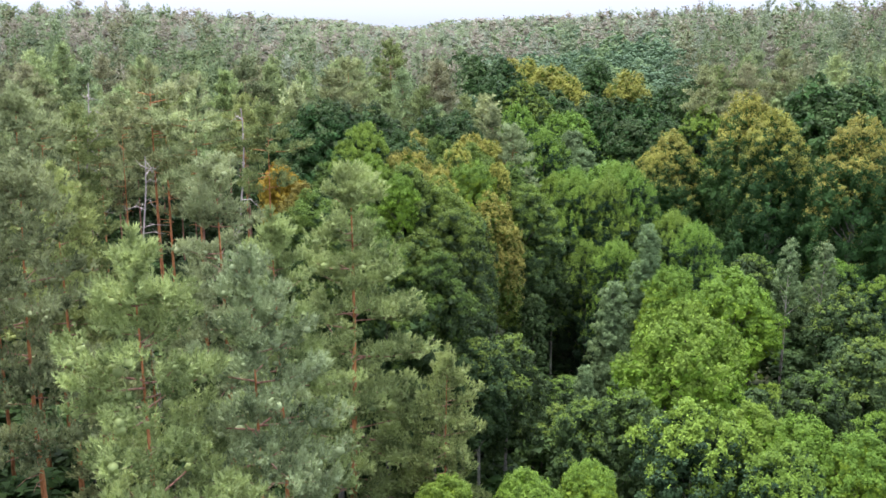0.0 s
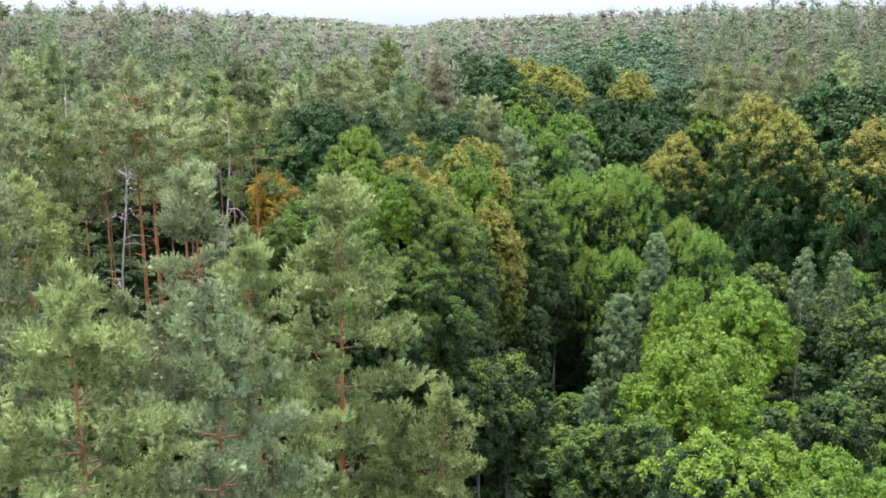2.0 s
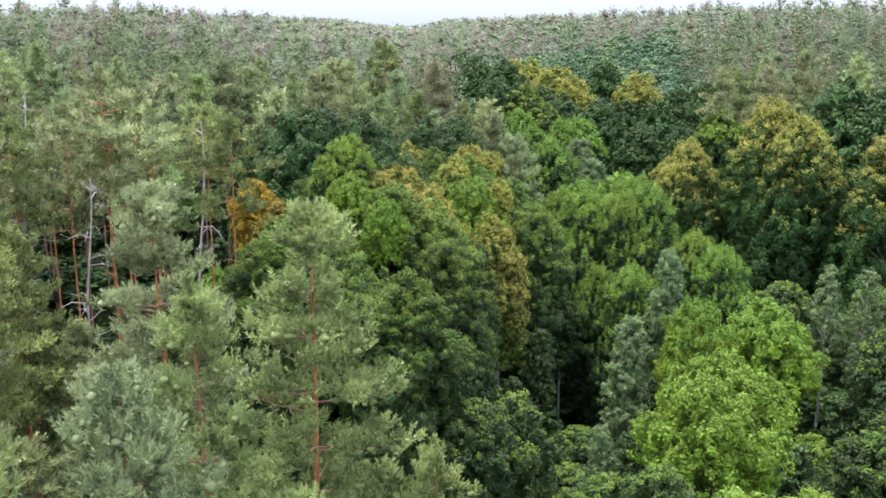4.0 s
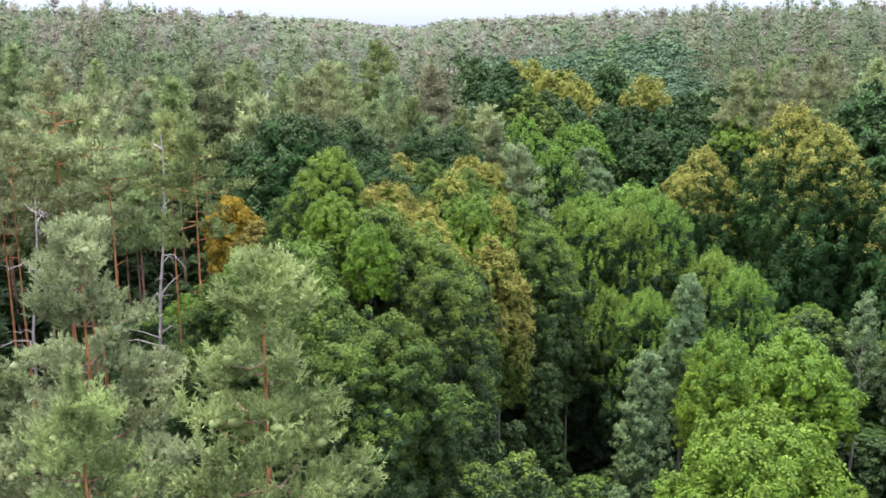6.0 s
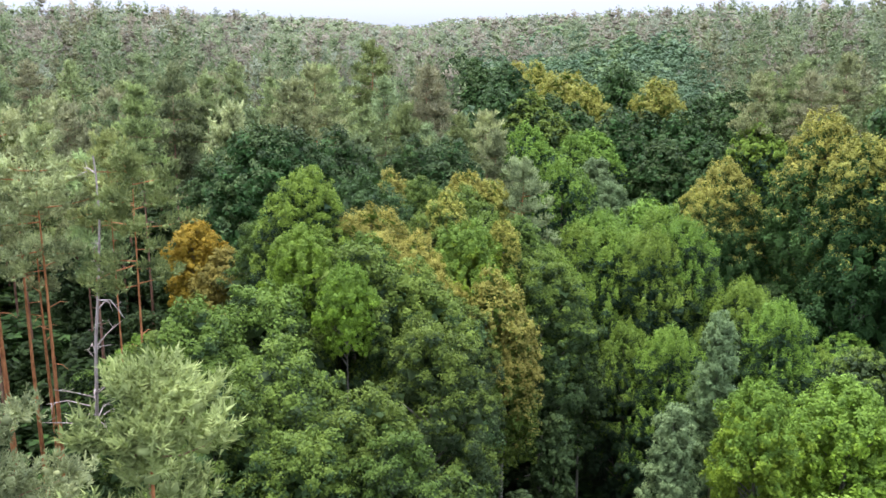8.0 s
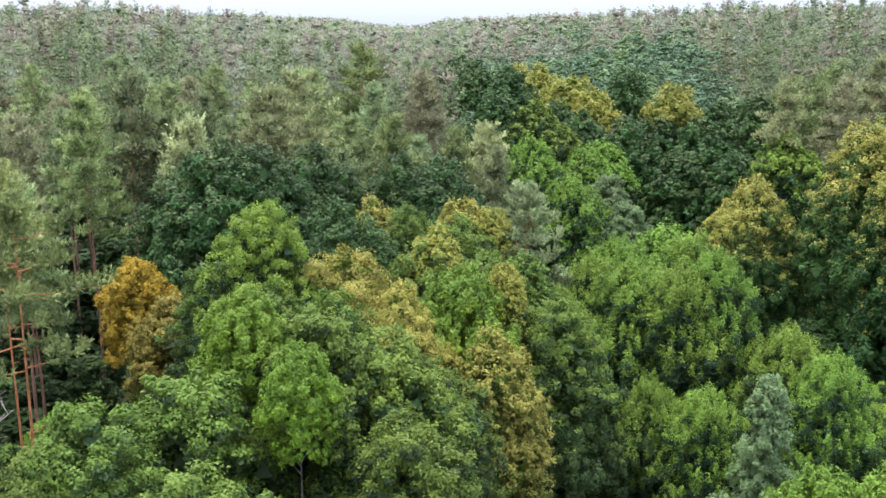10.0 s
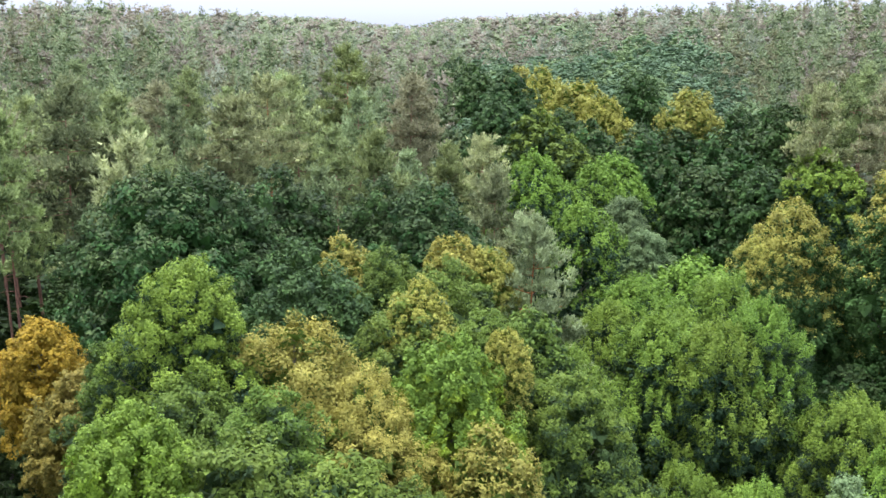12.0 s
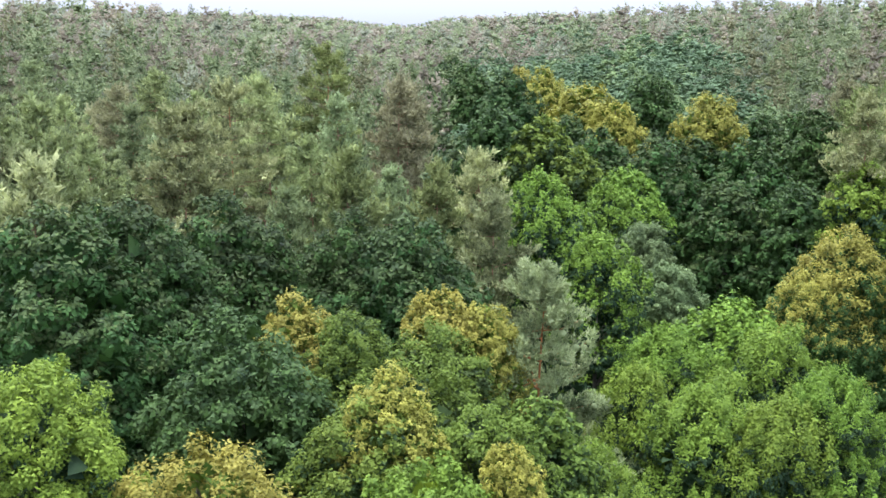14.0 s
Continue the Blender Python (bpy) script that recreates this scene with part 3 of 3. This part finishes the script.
plant("lime_young", -2.6, 58.1, 21.0, 1.2)
plant("bright_oak", -5.7, 69.4, 23.0, 2.6)
plant("oak", -8.3, 71.0, 20.2, 2.4)
plant("blossom", -2.5, 69.9, 21.3, 3.6)
plant("blossom", -0.2, 68.5, 20.0, 2.4)
plant("oak", -2.3, 64.6, 20.7, 2.4)
plant("lime_young", 2.3, 71.2, 19.9, 2.3)
plant("blossom", 3.6, 68.1, 18.3, 2.0, variant=1)
plant("blossom", 4.2, 68.2, 16.4, 1.9, variant=1)
plant("oak", 1.6, 65.0, 18.0, 2.4)
plant("oak", 6.7, 74.1, 17.6, 3.0)
plant("turning", -13.1, 75.6, 19.2, 1.8)
plant("turning_brown", -10.8, 73.6, 17.9, 2.1)
plant("small_oak", -11.0, 66.0, 14.5, 2.2)
plant("lime_young", -14.5, 70.0, 14.0, 2.0)
plant("lime_young", -15.5, 57.5, 9.0, 2.0)
plant("dark_oak", -12.6, 89.7, 22.4, 4.4)
plant("dark_oak", -13.8, 86.4, 21.7, 3.4)
plant("dark_oak", -6.4, 90.8, 22.7, 4.4)
plant("dark_oak", -8.5, 86.6, 22.5, 3.6)
plant("dark_oak", -10.2, 81.8, 23.8, 4.0)
plant("dark_oak", -9.4, 85.8, 23.4, 4.0)
plant("dark_oak", -3.2, 77.6, 21.6, 3.4)
plant("dark_oak", -1.0, 89.6, 22.3, 3.4)
plant("dark_oak", 1.4, 87.6, 22.4, 4.0)
plant("oak", 1.7, 77.3, 20.2, 3.4)
plant("oak", 0.6, 74.7, 20.2, 3.2)
plant("oak", 2.7, 80.9, 20.2, 3.0)
plant("oak", 3.8, 75.6, 19.5, 2.6)
plant("oak", -0.2, 80.0, 20.9, 2.4)
plant("blossom", -2.1, 81.2, 21.3, 1.8)
plant("blossom", 2.7, 83.2, 21.0, 1.9)
plant("blossom", 4.2, 83.0, 20.5, 1.6)
plant("blossom", 1.3, 75.0, 21.1, 1.6)
plant("blossom", 4.4, 73.1, 19.8, 1.0)
plant("oak", 5.7, 78.0, 18.9, 2.0)
# glade side
plant("hornbeam", 17.0, 96.0, 16.6, 4.6)
plant("hornbeam", 13.0, 91.9, 16.5, 4.2)
plant("hornbeam", 16.9, 89.5, 17.3, 4.0)
plant("hornbeam", 10.5, 86.7, 16.6, 3.2)
plant("hornbeam", 16.8, 83.4, 17.7, 3.0)
plant("hornbeam", 12.2, 83.3, 17.1, 3.6)
plant("hornbeam", 14.5, 82.2, 17.1, 3.4)
plant("hornbeam", 7.5, 79.1, 16.9, 2.4)
plant("willow", 14.4, 104.3, 19.0, 2.2)
plant("willow", 15.1, 100.8, 17.4, 2.2)
plant("hornbeam", 8.5, 105.9, 21.5, 3.4)
plant("hornbeam", 13.3, 110.7, 20.0, 3.2)
plant("hornbeam", 10.6, 97.7, 19.6, 3.0)
plant("blossom_lime", 24.5, 101.2, 19.2, 3.6)
plant("blossom_lime", 22.0, 99.7, 17.1, 2.6)
plant("blossom_lime", 24.8, 102.6, 18.3, 4.0)
plant("blossom_lime", 32.1, 100.1, 23.3, 4.4)
plant("blossom_lime", 32.8, 93.2, 22.1, 4.2)
plant("blossom_lime", 39.0, 88.0, 22.0, 4.4)
plant("dark_oak", 40.8, 104.1, 24.7, 5.0)
plant("dark_oak", 43.4, 98.9, 24.7, 5.0)
plant("dark_oak", 24.0, 131.3, 20.4, 5.0)
plant("dark_oak", 21.8, 136.4, 20.3, 4.2)
plant("dark_oak", 27.2, 125.9, 20.8, 4.6)
plant("dark_oak", 15.5, 128.0, 21.5, 4.2)
plant("dark_oak", 19.8, 127.0, 20.8, 4.0)
plant("dark_oak", 13.2, 131.5, 22.3, 3.8)
plant("dark_oak", 28.3, 118.1, 18.8, 3.6)
plant("dark_oak", 36.0, 136.9, 22.3, 4.6)
plant("dark_oak", 34.0, 144.4, 21.3, 4.6)
plant("bright_oak", 32.0, 115.9, 20.5, 3.4)
plant("dark_oak", 23.9, 120.6, 18.4, 4.0)
plant("blossom", 16.1, 140.1, 24.8, 5.0)
plant("blossom", 17.8, 134.6, 23.5, 3.4)
plant("blossom", 26.2, 134.8, 24.3, 4.2)
plant("blossom", 13.4, 183.6, 24.4, 4.0)
plant("blossom", 16.3, 178.5, 24.4, 4.0)
plant("dark_oak", 24.0, 150.3, 24.8, 4.6)
plant("dark_oak", 7.4, 132.0, 23.2, 4.0)
plant("oak", 10.4, 124.2, 22.8, 4.0)
plant("oak", 12.3, 118.6, 21.1, 3.6)
plant("dark_oak", 6.1, 173.4, 24.7, 5.0)
plant("dark_oak", 10.1, 158.0, 24.7, 4.6)
plant("dark_oak", 4.3, 204.2, 24.6, 5.0)
plant("hornbeam", 19.8, 79.6, 14.6, 3.2)
plant("hornbeam", 20.9, 76.4, 14.2, 3.0)
plant("hornbeam", 14.0, 74.1, 13.3, 2.8)
plant("hornbeam", 12.1, 77.0, 12.5, 2.6)
# foreground broadleaves
plant("round_lime", 13.6, 50.8, 14.6, 3.5)
plant("poplar", 15.7, 70.5, 15.2, 2.2)
plant("poplar", 12.3, 65.7, 12.1, 2.4)
plant("lime_young", 16.5, 65.9, 13.0, 2.4)
plant("lime_young", 22.1, 68.7, 12.1, 3.2)
plant("small_oak", 24.5, 72.9, 12.5, 2.4)
plant("birch_young", 26.7, 70.7, 14.1, 1.6)
plant("birch_young", 29.2, 70.2, 14.0, 1.8)
plant("small_oak", 28.9, 65.0, 11.5, 2.6)
plant("small_oak", 27.1, 57.1, 10.8, 2.6)
plant("small_hornbeam", 11.2, 39.3, 13.8, 2.6)
plant("lime_young", 14.0, 40.2, 13.2, 2.0)
plant("lime_young", 15.8, 38.7, 13.2, 2.0)
plant("small_hornbeam", 14.0, 35.2, 13.6, 2.0)
plant("lime_young", 17.8, 37.1, 13.1, 1.8)
plant("lime_young", 3.1, 32.2, 14.0, 1.4)
plant("lime_young", 0.2, 31.2, 14.2, 1.3)
plant("lime_young", 5.7, 34.1, 13.5, 1.2)
plant("small_oak", 7.5, 45.9, 11.3, 1.9)
plant("small_oak", 3.7, 50.0, 13.2, 2.0)
plant("small_oak", 2.0, 47.6, 14.0, 1.8)
plant("small_oak", 1.3, 53.9, 14.6, 2.0)
plant("poplar", 8.3, 52.0, 10.8, 1.2)
plant("small_oak", 9.0, 74.3, 11.7, 1.6)
plant("small_oak", 6.6, 73.0, 12.7, 1.6)
plant("spruce", 6.9, 68.4, 10.5, 1.7)
plant("spruce", 4.6, 62.0, 9.5, 1.7)
plant("spruce", 27.0, 61.9, 9.2, 1.6)
plant("small_oak", 9.6, 44.6, 12.3, 1.8)
plant("small_oak", 21.6, 51.9, 10.5, 2.4)


# ---- the forest between and behind ----
FILL = random.Random(9)


def clear_of(x, y, r, share=0.75):
    return all((x - a) ** 2 + (y - b) ** 2 > (share * (r + c)) ** 2 for a, b, c in PLANTED)


def species(x, y):
    """Pines on the slopes and behind, broad-leaved trees along the valley."""
    wob = 7 * noise.noise(Vector((x * 0.04, y * 0.04, 3)))
    if y < 52:
        return "glade" if x > 2 + wob * 0.3 else "pine"
    if y < 92:
        return "pine" if x < -14 + wob * 0.4 else ("glade" if x > 8 else "oak")
    left, right = 3 - 0.01 * (y - 92) + wob, 34 + 0.22 * max(0, y - 130) + wob
    if y > 330:
        return "pine" if noise.noise(Vector((x * 0.012, y * 0.012, 8))) > -0.25 else "oak"
    return "oak" if left < x < right else "pine"


def fill_trees():
    y = 14.0
    while y < 150:
        step = 4.6 + 0.004 * y
        half = 8 + 0.52 * y
        x = -half
        while x < half:
            a, b = x + FILL.uniform(-1.7, 1.7), y + FILL.uniform(-1.7, 1.7)
            x += step
            what = species(a, b)
            if what == "pine":
                r = FILL.uniform(1.9, 2.7)
                if b < 48 and a > -14 or 46 < b < 64 and -17.5 < a < -8:
                    continue
                if not clear_of(a, b, r, 0.75 if b < 62 else 0.92):
                    continue
                top = ground_height(a, b) + (FILL.uniform(20.0, 26.0) if b < 62 else FILL.uniform(19.5, 25.5))
                if 38 < b < 57 and -0.42 * b < a < -0.17 * b:
                    top -= 9
                plant("tall_pine" if 55 < b < 76 and FILL.random() < 0.55 else "near_pine" if b < 62 else ("mid_pine" if b < 84 + 30 * FILL.random() else "high_pine"), a, b, top, r)
            elif what == "oak":
                r = FILL.uniform(2.6, 4.2)
                if not clear_of(a, b, r, 0.68):
                    continue
                if b < 76 and a > -1:
                    plant("small_oak", a, b, ground_height(a, b) + FILL.uniform(8.0, 11.0), 0.6 * r)
                    continue
                top = ground_height(a, b) + (FILL.uniform(15.0, 19.5) if b > 118 or a < 12 else FILL.uniform(10.0, 13.0))
                plant(FILL.choice(["dark_oak", "dark_oak", "oak", "bright_oak"]), a, b, top, r)
            else:
                r = FILL.uniform(1.6, 2.4)
                if not clear_of(a, b, r, 0.62):
                    continue
                top = ground_height(a, b) + FILL.uniform(7.0, 10.5)
                plant(FILL.choice(["small_oak", "small_hornbeam", "small_hornbeam", "spruce"]), a, b, top, r)
        y += step


def fill_shrubs():
    y = 20.0
    while y < 146:
        step = 4.4 if y < 80 else 5.2
        half = 6 + 0.5 * y
        x = -half
        while x < half:
            a, b = x + FILL.uniform(-1.6, 1.6), y + FILL.uniform(-1.6, 1.6)
            x += step
            if y < 80:
                plant("shrub", a, b, ground_height(a, b) + FILL.uniform(3.0, 8.0), FILL.uniform(1.8, 2.9))
            elif species(a, b) == "pine":
                plant(FILL.choice(["shrub", "spruce", "spruce"]), a, b, ground_height(a, b) + FILL.uniform(7.0, 12.5), FILL.uniform(2.6, 3.8))
        y += step


FAR_SHAPES = [[pine(301 + 10 * n + i, 0.42, whorls, boughs, puffs, puff, per, length, width, flat=0.04 + 0.06 * i, ragged=0.5, stubs=0, tip=0.85, shoots=shoots, coarse=True)[2][1] for i in range(6)]
              for n, (whorls, boughs, puffs, puff, shoots, per, length, width) in enumerate([(8, 4, 4, 0.66, 4, 4, 0.42, 0.24), (6, 4, 2, 0.9, 3, 2, 0.7, 0.45), (5, 3, 1, 1.25, 2, 1, 1.0, 0.8)])]


def far_crown(seed, k, size, sprays, spray):
    """A broad crown of many small leaf masses, 20 m high and 4 m in radius."""
    rng = np.random.default_rng(seed)
    q, w = rng.uniform(0.1, 1, k) ** 0.75, np.arange(k) * 2.39996
    reach = np.array([profile("dome", a) for a in q]) * 4 * rng.uniform(0.62, 1.05, k) - 0.3 * size
    at = np.stack([np.cos(w) * reach, np.sin(w) * reach, 5 + (15 - size) * q], 1)
    d = unit(rng.normal(size=(k * sprays, 3)) + np.array([0, 0, 0.45]))
    pos = np.repeat(at, sprays, 0) + d * size * rng.uniform(0.6, 1.1, (k * sprays, 1))
    return stacked([masses(rng, at, 0.5 * size * rng.uniform(0.6, 1.3, k), 0.8, True),
                    leaves(rng, pos, d * 0.7 + np.array([0, 0, 0.5]) + rng.normal(size=d.shape) * 0.3, spray)])


FAR_CROWNS = [[far_crown(401 + 10 * n + i, k, size, sprays, spray) for i in range(4)]
              for n, (k, size, sprays, spray) in enumerate([(80, 0.85, 10, 0.32), (36, 1.1, 7, 0.55), (10, 1.8, 4, 1.1)])]


def far_woods():
    """Everything beyond the counted trees, down to the horizon: two sheets of small crowns."""
    rng = np.random.default_rng(77)
    sheets = {"pine": ([], []), "oak": ([], [])}
    y = -44.0
    while y < 1700:
        step = 6.2 + 0.016 * max(0, y - 148)
        half = 12 + 0.52 * y if y > 148 else 96
        x = -half
        while x < half:
            if 12 <= y < 148 and abs(x) < 10 + 0.52 * y:
                x = 10 + 0.52 * y
                continue
            a, b = x + rng.uniform(-0.34, 0.34) * step, y + rng.uniform(-0.34, 0.34) * step
            x += step
            g = ground_height(a, b)
            big = step / 6.2
            what = species(a, b)
            what = what if what in sheets else "oak"
            level = 0 if 148 <= y < 238 or -8 < y < 52 and abs(x) < 42 else (1 if y < 430 else 2)
            if what == "pine":
                pv, pf = FAR_SHAPES[level][rng.integers(6)]
                top, r, high = g + rng.uniform(17.5, 24.0) - (6.0 if y < 14 and abs(x) < 16 else 0) + (2.0 if rng.uniform() < 0.05 else 0), rng.uniform(2.2, 3.2) * big / 3, 0.95 * big ** 0.3
                tall = 24
            else:
                pv, pf = FAR_CROWNS[level][rng.integers(4)]
                top, r, high, tall = g + rng.uniform(15, 19), rng.uniform(3.2, 4.6) * big ** 0.9 / 4, 0.8 * big ** 0.3, 20
            w = rng.uniform(0, 6.283)
            c, sn = math.cos(w) * r, math.sin(w) * r
            sheets[what][0].append((np.stack([a + pv[:, 0] * c - pv[:, 1] * sn, b + pv[:, 0] * sn + pv[:, 1] * c, top + (pv[:, 2] - tall) * high], 1), pf))
            k = len(pf)
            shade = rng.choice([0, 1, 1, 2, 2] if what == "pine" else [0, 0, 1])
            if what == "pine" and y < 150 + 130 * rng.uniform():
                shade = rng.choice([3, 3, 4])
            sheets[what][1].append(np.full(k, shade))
        y += step
    # the far colours carry painted haze
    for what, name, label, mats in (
            ("pine", "far_pine_wood", "distant grey-green pine wood with haze in its colour, up to the horizon", (HAZED_PINE, HAZED_PINE_GREEN, HAZED_PINE_DULL, HIGH_PINE, HIGH_PINE_DULL)),
            ("oak", "far_oak_wood", "distant dark green broad-leaved wood with haze in its colour, along the valley", (HAZED_OAK, HAZED_OAK_LIGHT))):
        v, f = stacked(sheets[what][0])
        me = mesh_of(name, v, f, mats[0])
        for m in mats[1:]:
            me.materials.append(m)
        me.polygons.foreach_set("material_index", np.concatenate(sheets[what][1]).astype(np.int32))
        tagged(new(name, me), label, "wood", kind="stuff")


dead_tree(-13.6, 59.6, 25.0, 1, 1.4)
dead_tree(-22.6, 60.9, 26.5, 2, -0.3)
dead_tree(-19.2, 59.5, 22.0, 3, 0.3)


fill_trees()
fill_shrubs()
far_woods()
